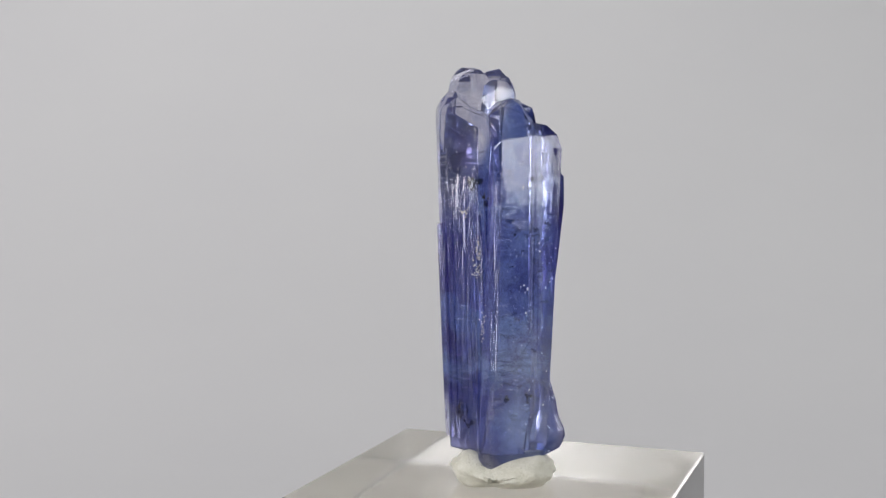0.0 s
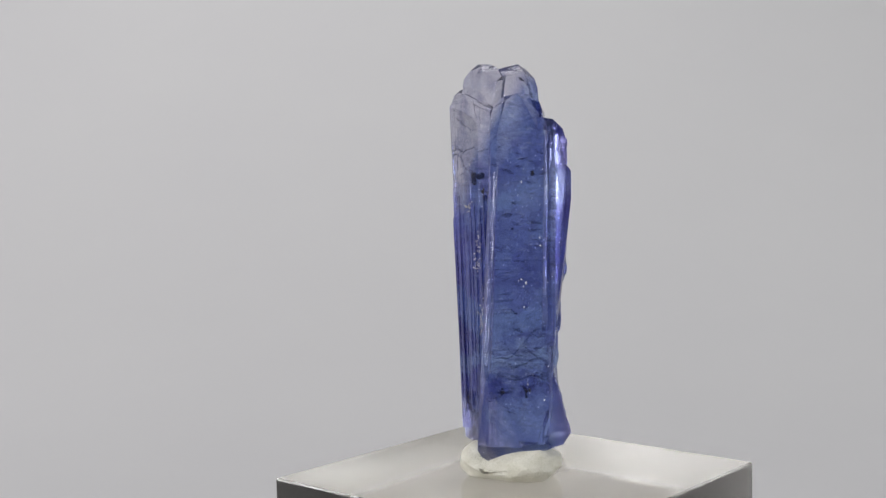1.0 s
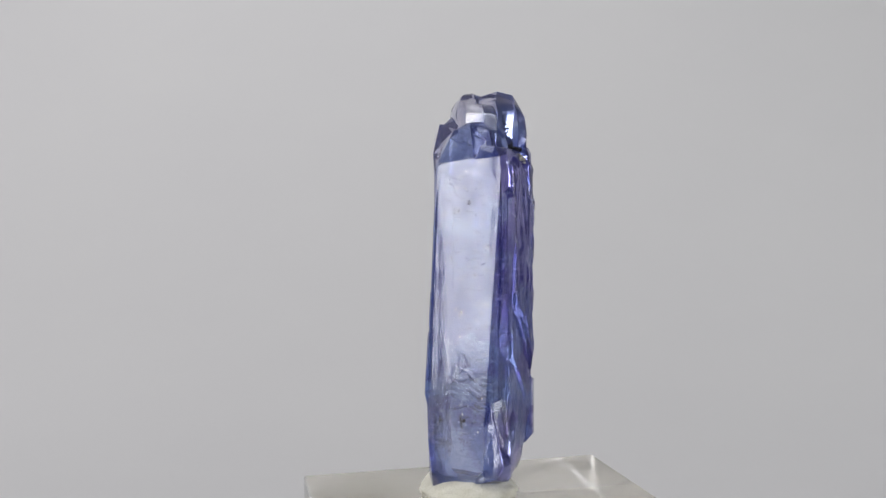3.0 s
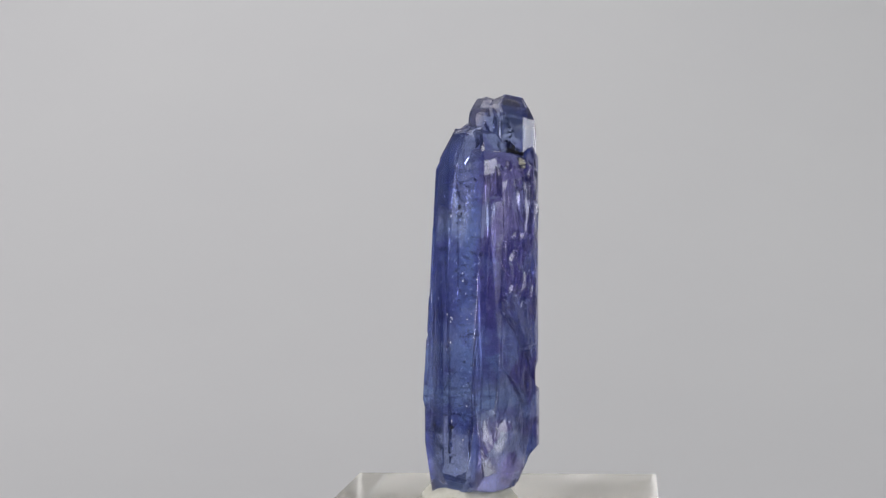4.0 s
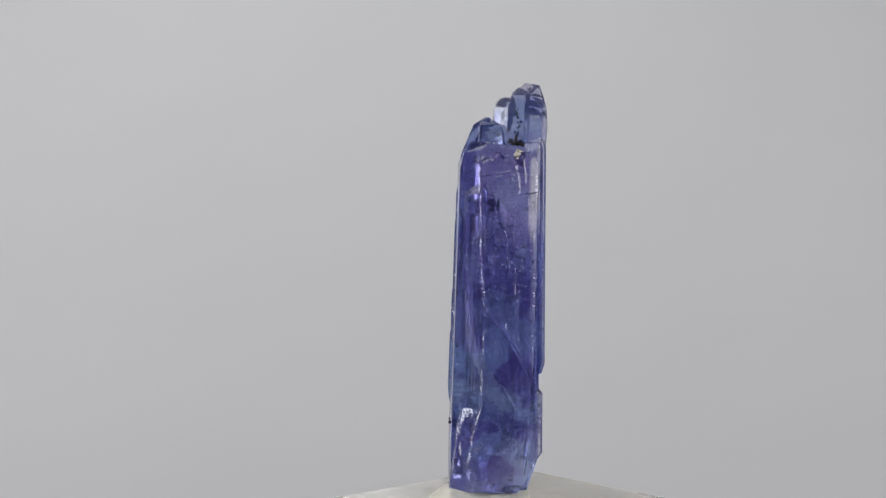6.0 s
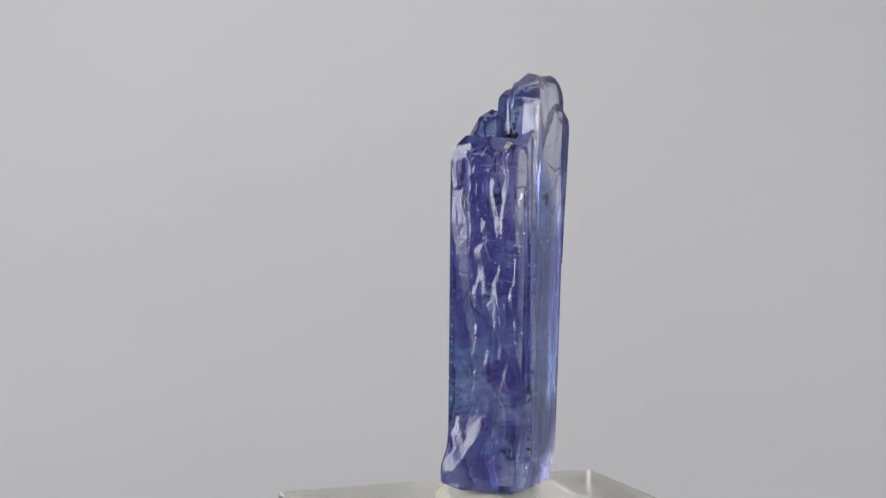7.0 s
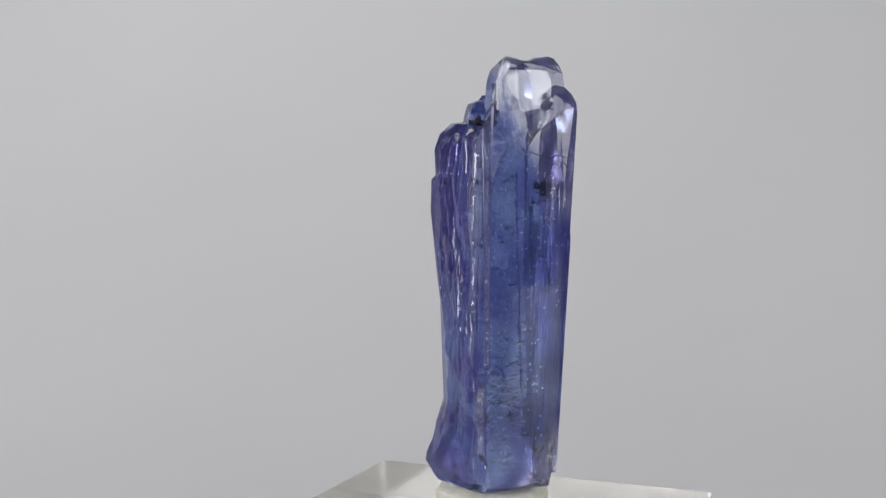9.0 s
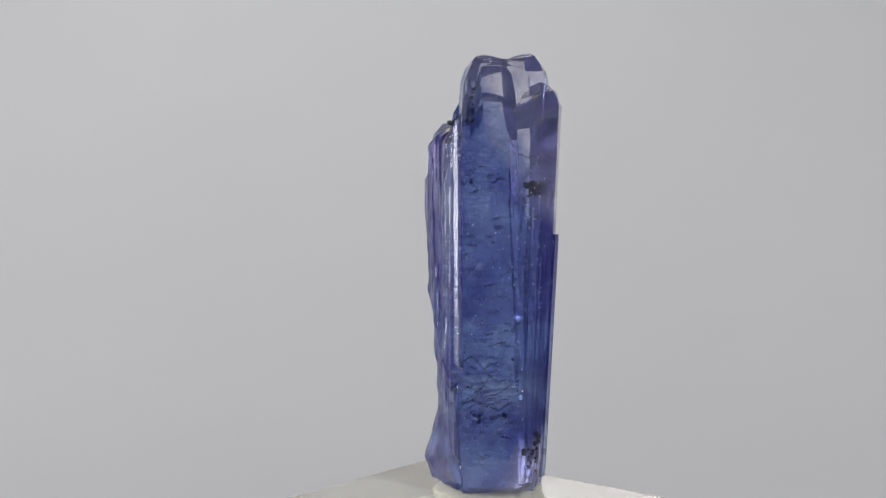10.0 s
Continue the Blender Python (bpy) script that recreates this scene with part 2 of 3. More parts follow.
GEM = crystal_material()
ACRYLIC = acrylic_material()
PUTTY = plain("putty", (0.62, 0.60, 0.48), (0.86, 0.84, 0.74), 900, 0.5, 0.55, 0.0, 0.0004)
PAPER = plain("backdrop_paper", (0.66, 0.655, 0.66), (0.70, 0.695, 0.69), 2.2, 0.9)
WALL = plain("grey_wall", (0.24, 0.24, 0.245), (0.31, 0.31, 0.315), 3.0, 0.85)
STONE = plain("speckled_stone", (0.008, 0.008, 0.009), (0.09, 0.085, 0.08), 500, 0.35)
BACKING = plain("added_backing", (0.31, 0.285, 0.235), (0.42, 0.385, 0.325), 120, 0.8, 0.2)
BLACK = plain("graphite", (0.004, 0.004, 0.006), (0.018, 0.018, 0.022), 2500, 0.6, 0.6)
RUST = plain("iron_stain", (0.40, 0.36, 0.28), (0.78, 0.75, 0.66), 1800, 0.6, 0.6)


# ---- mesh helpers ----
def mesh_from(bm, name, mat, smooth=False):
    me = bpy.data.meshes.new(name)
    bmesh.ops.recalc_face_normals(bm, faces=bm.faces)
    for f in bm.faces:
        f.smooth = smooth
    bm.to_mesh(me)
    bm.free()
    me.materials.append(mat)
    return me


def part(name, bm, mat, parent, label="", smooth=False):
    ob = new(name, mesh_from(bm, name, mat, smooth))
    ob.parent = parent
    return tagged(ob, label)


def box_bm(x0, x1, y0, y1, z0, z1, bevel=0.0, segments=2):
    bm = bmesh.new()
    bmesh.ops.create_cube(bm, size=1)
    for v in bm.verts:
        v.co = Vector(((x0 + x1) / 2 + v.co.x * (x1 - x0), (y0 + y1) / 2 + v.co.y * (y1 - y0), (z0 + z1) / 2 + v.co.z * (z1 - z0)))
    if bevel:
        bmesh.ops.bevel(bm, geom=list(bm.edges), offset=bevel, segments=segments, affect="EDGES", profile=0.5)
    return bm


def hull_bm(points):
    """The convex solid round points in millimetres."""
    bm = bmesh.new()
    vs = [bm.verts.new(Vector(p) * MM) for p in points]
    r = bmesh.ops.convex_hull(bm, input=vs)
    gone = [g for g in set(r["geom_interior"]) | set(r["geom_unused"]) if isinstance(g, bmesh.types.BMVert)]
    bmesh.ops.delete(bm, geom=gone, context="VERTS")
    bmesh.ops.dissolve_limit(bm, angle_limit=radians(1.0), verts=bm.verts, edges=bm.edges)
    return bm


# ---- setting: seamless paper sweep and a dim room ----
FLOOR = -18.4 * MM


def sweep():
    bm = bmesh.new()
    prof = [(0.045, FLOOR)] + [(0.06, FLOOR)]
    r = 0.42
    for i in range(1, 33):
        a = radians(90 * i / 32)
        prof.append((0.06 + r * math.sin(a), FLOOR + r - r * math.cos(a)))
    prof += [(0.48, 0.85)]
    cols = []
    for x in (-0.48, 0.48):
        cols.append([(bm.verts.new((x, y, z)), bm.verts.new((x, y + 0.001 * (i > 1), z - 0.001))) for i, (y, z) in enumerate(prof)])
    a, b = cols
    for i in range(len(prof) - 1):
        for k in (0, 1):
            bm.faces.new((a[i][k], a[i + 1][k], b[i + 1][k], b[i][k]))
        bm.faces.new((a[i][0], a[i][1], a[i + 1][1], a[i + 1][0]))
        bm.faces.new((b[i][0], b[i][1], b[i + 1][1], b[i + 1][0]))
    for i in (0, -1):
        bm.faces.new((a[i][0], b[i][0], b[i][1], a[i][1]))
    ob = new("backdrop", mesh_from(bm, "backdrop", PAPER, True))
    tagged(ob, "plain light grey paper backdrop curving up behind the display", "backdrop", kind="structure")


sweep()
tagged(new("table_top", mesh_from(box_bm(-0.36, 0.36, -0.2, 0.7, FLOOR - 0.035, FLOOR - 0.0012, 0.002), "table_top", STONE)),
       "dark speckled stone table top under the display", "table", kind="structure")
for nm, dims in (("floor", (-1.6, 1.6, -1.6, 1.6, -0.85, -0.75)), ("wall_north", (-1.6, 1.6, 1.5, 1.6, -0.75, 1.6)),
                 ("wall_south", (-1.6, 1.6, -1.6, -1.5, -0.75, 1.6)), ("wall_west", (-1.6, -1.5, -1.5, 1.5, -0.75, 1.6)),
                 ("wall_east", (1.5, 1.6, -1.5, 1.5, -0.75, 1.6)), ("ceiling", (-1.6, 1.6, -1.6, 1.6, 1.6, 1.7))):
    tagged(new(nm, mesh_from(box_bm(*dims), nm, WALL)), "plain grey unlit " + nm.split("_")[0] + " of the room", nm.split("_")[0], kind="structure")


# ---- the display: acrylic block, putty, crystal ----
def acrylic_block():
    thing = new("display_block")
    tagged(thing, "clear square acrylic display block with a polished top", "display stand")
    lean = Matrix.Rotation(radians(1.2), 4, Vector((0.43, -0.9, 0)))
    bm = box_bm(-15 * MM, 15 * MM, -14.4 * MM, 14.4 * MM, -16 * MM, 0, 0.16 * MM, 1)
    bm.transform(lean @ Matrix.Rotation(radians(-21.0), 4, "Z"))
    body = part("block", bm, ACRYLIC, thing)
    body.visible_shadow = False
    # unseen cream sheet, added so the block's top looks bright from below
    bm = box_bm(-14.9 * MM, 14.9 * MM, -14.3 * MM, 14.3 * MM, -16.6 * MM, -16.02 * MM, 0.1 * MM, 1)
    bm.transform(lean @ Matrix.Rotation(radians(-21.0), 4, "Z"))
    part("added_sheet", bm, BACKING, thing, "matte cream sheet, unseen, added below the block to brighten its top")
    return thing


def putty_lump():
    bm = bmesh.new()
    bmesh.ops.create_icosphere(bm, subdivisions=5, radius=1)
    for v in bm.verts:
        p = v.co.normalized()
        n = noise.noise(p * 1.7) * 0.10 + noise.noise(p * 3.6) * 0.05 + noise.noise(p * 9.0) * 0.022 + noise.noise(p * 24.0) * 0.007
        r = 1 + n
        q = Vector((p.x * 4.4 * r, p.y * 3.9 * r, p.z * r))
        # higher lobes beside the crystal, a dent where its tip is pressed in
        tall = 1.45 + 0.9 * math.exp(-((q.x + 3.3) / 1.3) ** 2 - ((q.y + 1.3) / 2.0) ** 2) + 0.5 * math.exp(-((q.x - 2.8) / 1.6) ** 2 - ((q.y + 1.2) / 2.2) ** 2)
        dent = math.exp(-((q.x + 1.3) / 1.5) ** 2 - ((q.y + 3.6) / 1.7) ** 2)
        q.z = 1.25 + q.z * tall - (0.5 * dent if q.z > 0 else 0)
        q.z = max(q.z, 0.02)
        v.co = Vector((q.x + 0.1, q.y - 1.55, q.z)) * MM
    ob = new("putty_lump", mesh_from(bm, "putty_lump", PUTTY, True))
    return tagged(ob, "off-white lump of mounting putty pressed onto the acrylic block", "putty")


def loft(low, high, extra=()):
    return hull_bm(list(low) + list(high) + list(extra))


ARCH = ((0.0, 1.0), (0.4, 0.93), (0.7, 0.78), (0.9, 0.52), (1.0, 0.26))


def column(low, z0, high, z1, cap, peak, seed=0):
    """A growth column: a prism from section low to section high, closed by a worn, many-faced dome under its peak."""
    rnd = random.Random(seed)
    pts = [(x, y, z0) for x, y in low]
    for f, s in ARCH:
        for x, y in high:
            k = s + rnd.uniform(-0.04, 0.04) * (f > 0)
            pts.append((peak[0] + (x - peak[0]) * k, peak[1] + (y - peak[1]) * k, z1 - cap + cap * f + rnd.uniform(-0.06, 0.06) * cap))
    return hull_bm(pts)


def along(stops, z):
    """Straight interpolation of (z, x, y) stops."""
    zs = [p[0] for p in stops]
    return np.interp(z, zs, [p[1] for p in stops]), np.interp(z, zs, [p[2] for p in stops])


def broken_face():
    """The splintered face: long flat-topped splinters, a curved scarp across them, a rough patch low down."""
    r = random.Random(21)
    nu, nz = 84, 270
    z = np.linspace(3.0, 29.4, nz)[None, :]
    u = np.linspace(0, 1, nu)[:, None]
    x1, y1 = along([(3.0, 4.1, -0.45), (3.9, 4.55, -0.45), (5, 4.67, -0.45), (7, 4.05, -0.35), (9.3, 3.5, 0.1), (15.5, 3.65, 0.45), (22, 4.0, 0.45), (29.1, 4.1, 0.4)], z)
    x2, y2 = along([(3.0, 1.2, 2.7), (3.9, 1.45, 3.0), (5.5, 1.65, 3.2), (9, 1.57, 3.7), (15.5, 1.57, 4.0), (29.1, 1.42, 4.42)], z)
    w = u * 4.6
    h = np.zeros((nu, nz))
    scarp = 16.9 - 0.55 * w - 0.16 * w * w
    above = np.clip((z - scarp) / 0.35, 0, 1)
    for k in range(58):
        long = k < 36
        c, zc = r.uniform(-0.2, 4.8), r.uniform(13, 29.5) if long else r.uniform(5, 15)
        wl, wr = r.uniform(0.35, 1.6), r.uniform(0.15, 0.7)
        up, down = (r.uniform(0.8, 3.0), r.uniform(2.0, 6.5)) if long else (r.uniform(0.4, 1.4), r.uniform(0.5, 2.0))
        lean, bend = r.uniform(-0.15, 0.06), r.uniform(-0.02, 0.02)
        d = w - c - lean * (z - zc) - bend * (z - zc) ** 2 + 0.12 * np.sin(z * r.uniform(0.8, 2.2) + k)
        e = z - zc
        t = 1 - np.hypot(np.where(d < 0, -d / wl, d / wr), np.where(e < 0, -e / down, e / up))
        top = r.uniform(0.12, 0.5)
        piece = np.clip(t, 0, top) * r.uniform(0.15, 0.5) * (0.7 if long else 0.4)
        h = np.maximum(h, piece) + np.where(piece > 0, 0.25 * np.minimum(h, piece), 0)
    h = h * (0.35 + 0.65 * above) + 0.12 * above
    # the upper sheet leans out downwards to the scarp, the lower one in two such steps
    h = h + above * 0.026 * (29 - z) * np.clip((5.0 - w) / 2.6, 0.2, 1) + (1 - above) * 0.24 * (np.clip(scarp - z, 0, 20) / 4.2 % 1.0) * np.clip((z - 8.5) / 1.5, 0, 1)
    rough = np.clip((9.2 - z) / 0.8, 0, 1) * np.clip((z - 4.8) / 0.6, 0, 1)
    ripple = np.array([[noise.noise(Vector((a * 1.1, b * 0.42, 3.0))) + 0.5 * noise.noise(Vector((a * 2.8, b * 1.0, 9.0))) for b in z[0]] for a in w[:, 0]])
    fine = np.array([[noise.noise(Vector((a * 7.0, b * 2.6, 5.0))) + 0.6 * noise.noise(Vector((a * 15.0, b * 7.0, 5.0))) for b in z[0]] for a in w[:, 0]])
    h = h + ripple * 0.035 + fine * (0.0035 + 0.02 * rough) + 0.02
    h = np.median(np.stack([np.roll(h, k, 1) for k in range(-2, 3)]), 0)
    ragged = 0.36 + 0.16 * np.sin(z * 1.7) + 0.1 * np.sin(z * 4.1 + 1)
    rim_drop = np.clip(1 - w / ragged, 0, 1) ** 2 + np.clip(1 - (4.6 - w) / ragged, 0, 1) ** 2 + 6 * np.clip((z - 28.4 + 0.25 * np.sin(w * 3) + 0.1 * np.sin(w * 7)) / 1.0, 0, 1.3) ** 2
    h = h - 0.16 * rim_drop
    bm = bmesh.new()
    px, py = x1 + (x2 - x1) * u + 0.834 * h, y1 + (y2 - y1) * u + 0.552 * h
    g = [[bm.verts.new((px[a, b] * MM, py[a, b] * MM, z[0, b] * MM)) for b in range(nz)] for a in range(nu)]
    for a in range(nu - 1):
        for b in range(nz - 1):
            bm.faces.new((g[a][b], g[a + 1][b], g[a + 1][b + 1], g[a][b + 1]))
    rim = [g[a][0] for a in range(nu)] + [g[nu - 1][b] for b in range(1, nz)] + [g[a][nz - 1] for a in range(nu - 2, -1, -1)] + [g[0][b] for b in range(nz - 2, 0, -1)]
    inner = [bm.verts.new(v.co - Vector((0.834, 0.552, 0)) * 1.3 * MM) for v in rim]
    mid = bm.verts.new(Vector((0.9, 0.9, 16.0)) * MM)
    for i in range(len(rim)):
        k = (i + 1) % len(rim)
        bm.faces.new((rim[k], rim[i], inner[i], inner[k]))
        bm.faces.new((inner[k], inner[i], mid))
    return bm


def rugged_foot():
    """The flared foot, its facets broken by small chips."""
    bm = loft([(4.7, -2.0, 3.1), (5.15, -1.5, 4.0), (4.8, -0.5, 4.2), (4.2, -0.4, 2.7), (1.5, -3.5, 2.3), (1.6, 1.8, 2.3), (3.6, -2.6, 2.7), (1.8, 2.6, 5.0)],
              [(4.25, -1.5, 7), (4.0, -0.6, 6.8), (3.5, -1.6, 9.8), (2.35, 2.1, 9.0), (3.3, 0.1, 9.2), (4.7, -1.3, 5.4)])
    bmesh.ops.triangulate(bm, faces=bm.faces)
    for _ in range(5):
        bmesh.ops.subdivide_edges(bm, edges=[e for e in bm.edges if e.calc_length() > 0.22 * MM], cuts=1, use_grid_fill=True)
        bmesh.ops.triangulate(bm, faces=[f for f in bm.faces if len(f.verts) > 3])
    bm.normal_update()
    for v in bm.verts:
        p = v.co / MM
        k = 0.12 * noise.noise(p * 0.8) + 0.05 * abs(noise.noise(p * 1.6 + Vector((3, 1, 7)))) + 0.005 * noise.noise(p * 6.0)
        v.co += v.normal * k * MM
    return bm


def crystal():
    """One intergrown crystal: convex growth columns united into one body."""
    pieces = []
    # back column
    pieces.append(loft([(0.7, 3.9, 5.2), (0.3, 2.7, 2.4), (-4.2, 1.1, 2.5), (-4.5, -0.4, 2.7), (-3.4, -1.75, 2.7), (-2.3, -2.8, 2.8), (0, -2.5, 2.2), (1.6, 0.0, 1.9), (-4.75, 1.3, 5.0)],
                       [(1.1, 4.4, 29.6), (-6.1, 1.3, 31.3), (-5.9, -0.75, 31.3), (-4.5, -1.72, 31.0), (-2.6, -3.0, 29.8), (-1.0, -2.6, 27.5), (1.9, 0.6, 29.0)],
                       [(0.6, 4.3, 30.6), (-2.8, -1.5, 31.2), (-5.7, 1.1, 32.3), (-5.5, -0.2, 32.4), (-4.4, -1.2, 32.4), (-3.6, 1.8, 32.3)]))
    # its shoulder, and the crown with two peaks
    pieces.append(column([(-5.6, 1.3), (-5.4, -0.6), (-4.0, -1.8), (-2.5, 0), (-3.0, 1.6)], 20,
                         [(-6.15, 1.6), (-5.9, -0.5), (-4.2, -1.4), (-2.4, -0.6), (-3.2, 2.2)], 33.0, 2.2, (-4.5, 0.7), 1))
    # flat, arched head of the broad back face
    pieces.append(loft([(0.3, 4.09, 18), (-4.6, 1.96, 18), (-4.0, 0.0, 18), (0.5, 1.0, 18)],
                       [(0.25, 4.06, 30.6), (-4.6, 1.96, 31.2), (-0.15, 3.88, 31.7), (-4.2, 2.12, 32.0), (-1.0, 3.5, 32.5), (-3.2, 2.55, 32.6)],
                       [(-2.0, 2.5, 33.0), (-4.0, 0.8, 31.8), (0.2, 1.6, 31.8)]))
    pieces.append(column([(-4.7, 0.2), (-4.8, 1.8), (-1.8, 2.5), (-1.4, 0.2), (-3.2, -0.3)], 26,
                         [(-5.05, 0.3), (-5.1, 1.95), (-1.7, 2.6), (-1.5, 0.4), (-3.2, -0.3)], 34.98, 1.9, (-3.5, 1.5), 2))
    pieces.append(column([(-2.4, 0.6), (-2.3, 2.4), (0.5, 4.2), (1.1, 3.0), (0.8, 1.2)], 26,
                         [(-2.5, 0.7), (-2.3, 2.55), (0.3, 4.7), (0.9, 3.4), (0.5, 1.3)], 34.9, 3.3, (-1.15, 2.7), 3))
    # low saddle that joins the two peaks
    pieces.append(column([(-4.6, 0.5), (-4.6, 1.8), (-1.8, 2.5), (0.2, 4.1), (0.7, 1.5)], 27,
                         [(-4.6, 0.5), (-4.6, 1.9), (-1.8, 2.55), (0.1, 4.2), (0.6, 1.5)], 34.65, 1.5, (-2.2, 1.9), 12))
    # stepped domes between crown and front column
    pieces.append(column([(-2.6, -0.6), (0.7, -0.7), (1.3, 1.2), (0.4, 2.5), (-2.4, 2)], 24,
                         [(-2.3, 0.1), (-1.0, -0.75), (0.5, 0.2), (0.6, 1.4), (0.1, 2.6), (-2.4, 2)], 34.0, 1.5, (-0.9, 0.7), 4))
    pieces.append(column([(-2.2, -2.4), (-0.6, -3.1), (1.7, -2.5), (2.6, -0.6), (1.3, 1.9), (-2, 0.5)], 22,
                         [(-2.0, -1.7), (-0.6, -2.1), (1.0, -1.6), (2.4, -0.3), (2.0, 1.6), (-2, 0.5)], 32.2, 2.2, (0.1, -0.7), 5))
    # front column with the broad faces
    pieces.append(loft([(-1.2, -4.3, 1.15), (-0.9, -4.98, 6), (2.06, -3.49, 2.5), (3.5, -2.55, 2.7), (1.0, 2.2, 2.2), (0.5, 3.7, 4.9), (-2.2, -4.1, 2.5), (-2.4, 0.5, 2.4), (-1.1, -4.9, 10), (3.7, -2.22, 9), (3.3, 0.15, 9), (1.4, 4.0, 8)],
                       [(-0.65, -3.75, 28.8), (4.5, -0.9, 28.2), (3.8, 0.4, 28.5), (1.3, 4.25, 28.6), (-1.3, -3.6, 28.0), (-2, 0.5, 29)],
                       [(-1.6, -2.7, 30.3), (0.8, -1.7, 30.6), (3.2, -0.6, 30.2), (2.9, 0.8, 30.1), (1.5, 3.0, 29.9), (4.1, -0.75, 29.4), (3.5, 0.4, 29.6)]))
    # sloping head facets above the broad face
    pieces.append(loft([(-1.35, -3.55, 24), (-0.7, -3.74, 24), (2.6, -1.95, 24), (2.6, 0, 24), (-1.8, 0.3, 24)],
                       [(-0.7, -3.7, 28.9), (2.3, -2.0, 29.3), (-1.35, -3.5, 28.9), (-1.75, -2.3, 30.9), (-0.4, -2.3, 31.7), (0.9, -1.5, 31.8), (1.9, -0.4, 31.0)],
                       [(0.1, -0.9, 32.4), (0.9, -0.1, 32.3), (-0.9, -0.6, 32.1)]))
    # lower half of the broken face
    pieces.append(loft([(3.1, 0.9, 6.5), (2.5, 2.2, 6.5), (2.4, 1.0, 4), (1.4, 2.4, 4.2), (0, 0, 4), (3.0, 0.3, 9.5), (2.4, 2.0, 9.5)], [(3.2, 0.4, 15.5), (1.7, 2.9, 15.5), (0, 0, 16)]))
    # bulging plates on the sharp edge
    pieces.append(loft([(3.4, -1.0, 11), (3.3, 0.6, 11), (2.5, 0.0, 12)], [(4.35, -0.7, 19), (3.8, 0.6, 19), (4.8, -0.5, 23.5), (4.2, 0.7, 23.5)],
                       [(4.75, -0.4, 25.9), (4.25, 0.6, 26.2), (3.6, -0.4, 27.2), (3.5, 0.8, 27.2)]))
    # thin growth plates and grooved ribs down the long faces
    rnd = random.Random(4)
    def rib(p, n, w, d, z0, z1, lean):
        t = Vector((-n[1], n[0], 0))
        n = Vector((n[0], n[1], 0))
        pts = []
        for z, k in ((z0, 0.0), (z0 + 0.8, 1.0), (z1 - 0.5, 1.0), (z1, 0.2)):
            c = Vector((p[0], p[1], z)) + lean * (z - 15)
            for s in (-1, 1):
                pts += [c + t * s * w - n * 1.0, c + t * s * w * 0.6 + n * d * k]
        return hull_bm(pts)
    for i in range(13):
        u = (i + rnd.uniform(0.2, 0.8)) / 13
        p = (-5.1 + 3.9 * u, -0.95 - 2.95 * u)
        top = rnd.choice([24.3, 23.5, 22, 20.5, 18, 23]) + rnd.uniform(-0.8, 0.5)
        pieces.append(rib(p, (-0.62, -0.78), rnd.uniform(0.1, 0.28), rnd.uniform(0.0, 0.13), rnd.uniform(3.6, 7), top, Vector((-0.045, 0.03 * u, 0))))
    # stepped plates on the corner between grooved and broad face
    for z0, z1, w, d in ((9.2, 15.1, 0.45, 0.2), (8.8, 12.3, 0.3, 0.24), (14.6, 18.6, 0.4, 0.16), (18.0, 24.4, 0.35, 0.12), (23.6, 26.8, 0.3, 0.1)):
        pieces.append(rib((-1.02, -4.46), (-0.32, -0.947), w, d, z0, z1, Vector((0.024, 0.061, 0))))
    pieces.append(rib((-5.45, 0.6), (-0.98, 0.15), 0.6, 0.05, 3.5, 21.8, Vector((-0.055, 0.0, 0))))
    pieces.append(rib((0.75, 4.15), (0.25, 0.97), 0.3, 0.34, 11.9, 30.2, Vector((0.0, 0.012, 0))))
    pieces.append(rib((0.95, 3.75), (0.42, 0.9), 0.4, 0.75, 4.9, 10.9, Vector((0.0, 0.012, 0))))
    obs = [new("crystal", mesh_from(b, "crystal", GEM)) for b in pieces]
    base = obs[0]
    for o in obs[1:]:
        md = base.modifiers.new("unite", "BOOLEAN")
        md.operation, md.object, md.solver = "UNION", o, "EXACT"
    bv = base.modifiers.new("worn", "BEVEL")
    bv.width, bv.segments, bv.limit_method, bv.angle_limit, bv.use_clamp_overlap = 0.08 * MM, 2, "ANGLE", radians(14), True
    for b in (broken_face(), rugged_foot()):
        o = new("crystal", mesh_from(b, "crystal", GEM, True))
        obs.append(o)
        md = base.modifiers.new("unite", "BOOLEAN")
        md.operation, md.object, md.solver = "UNION", o, "EXACT"
    bpy.context.view_layer.update()
    me = bpy.data.meshes.new_from_object(base.evaluated_get(bpy.context.evaluated_depsgraph_get()))
    me.name = "body"
    for o in obs:
        old = o.data
        bpy.data.objects.remove(o)
        bpy.data.meshes.remove(old)
    thing = new("crystal")
    tagged(thing, "tall translucent violet-blue gem crystal with clear crown, standing in putty", "crystal")
    me.materials.clear()
    me.materials.append(GEM)
    body = new("body", me)
    body.parent = thing
    return thing


def fleck(name, centre, size, mat, parent, seed, label=""):
    bm = bmesh.new()
    bmesh.ops.create_icosphere(bm, subdivisions=2, radius=1)
    for v in bm.verts:
        r = 1 + 0.8 * noise.noise(v.co * 1.8 + Vector((seed * 3.1, 0, 0)))
        v.co = Vector([(c + v.co[i] * r * s) * MM for i, (c, s) in enumerate(zip(centre, size))])
    return part(name, bm, mat, parent, label)


block, lump, gem = acrylic_block(), putty_lump(), crystal()


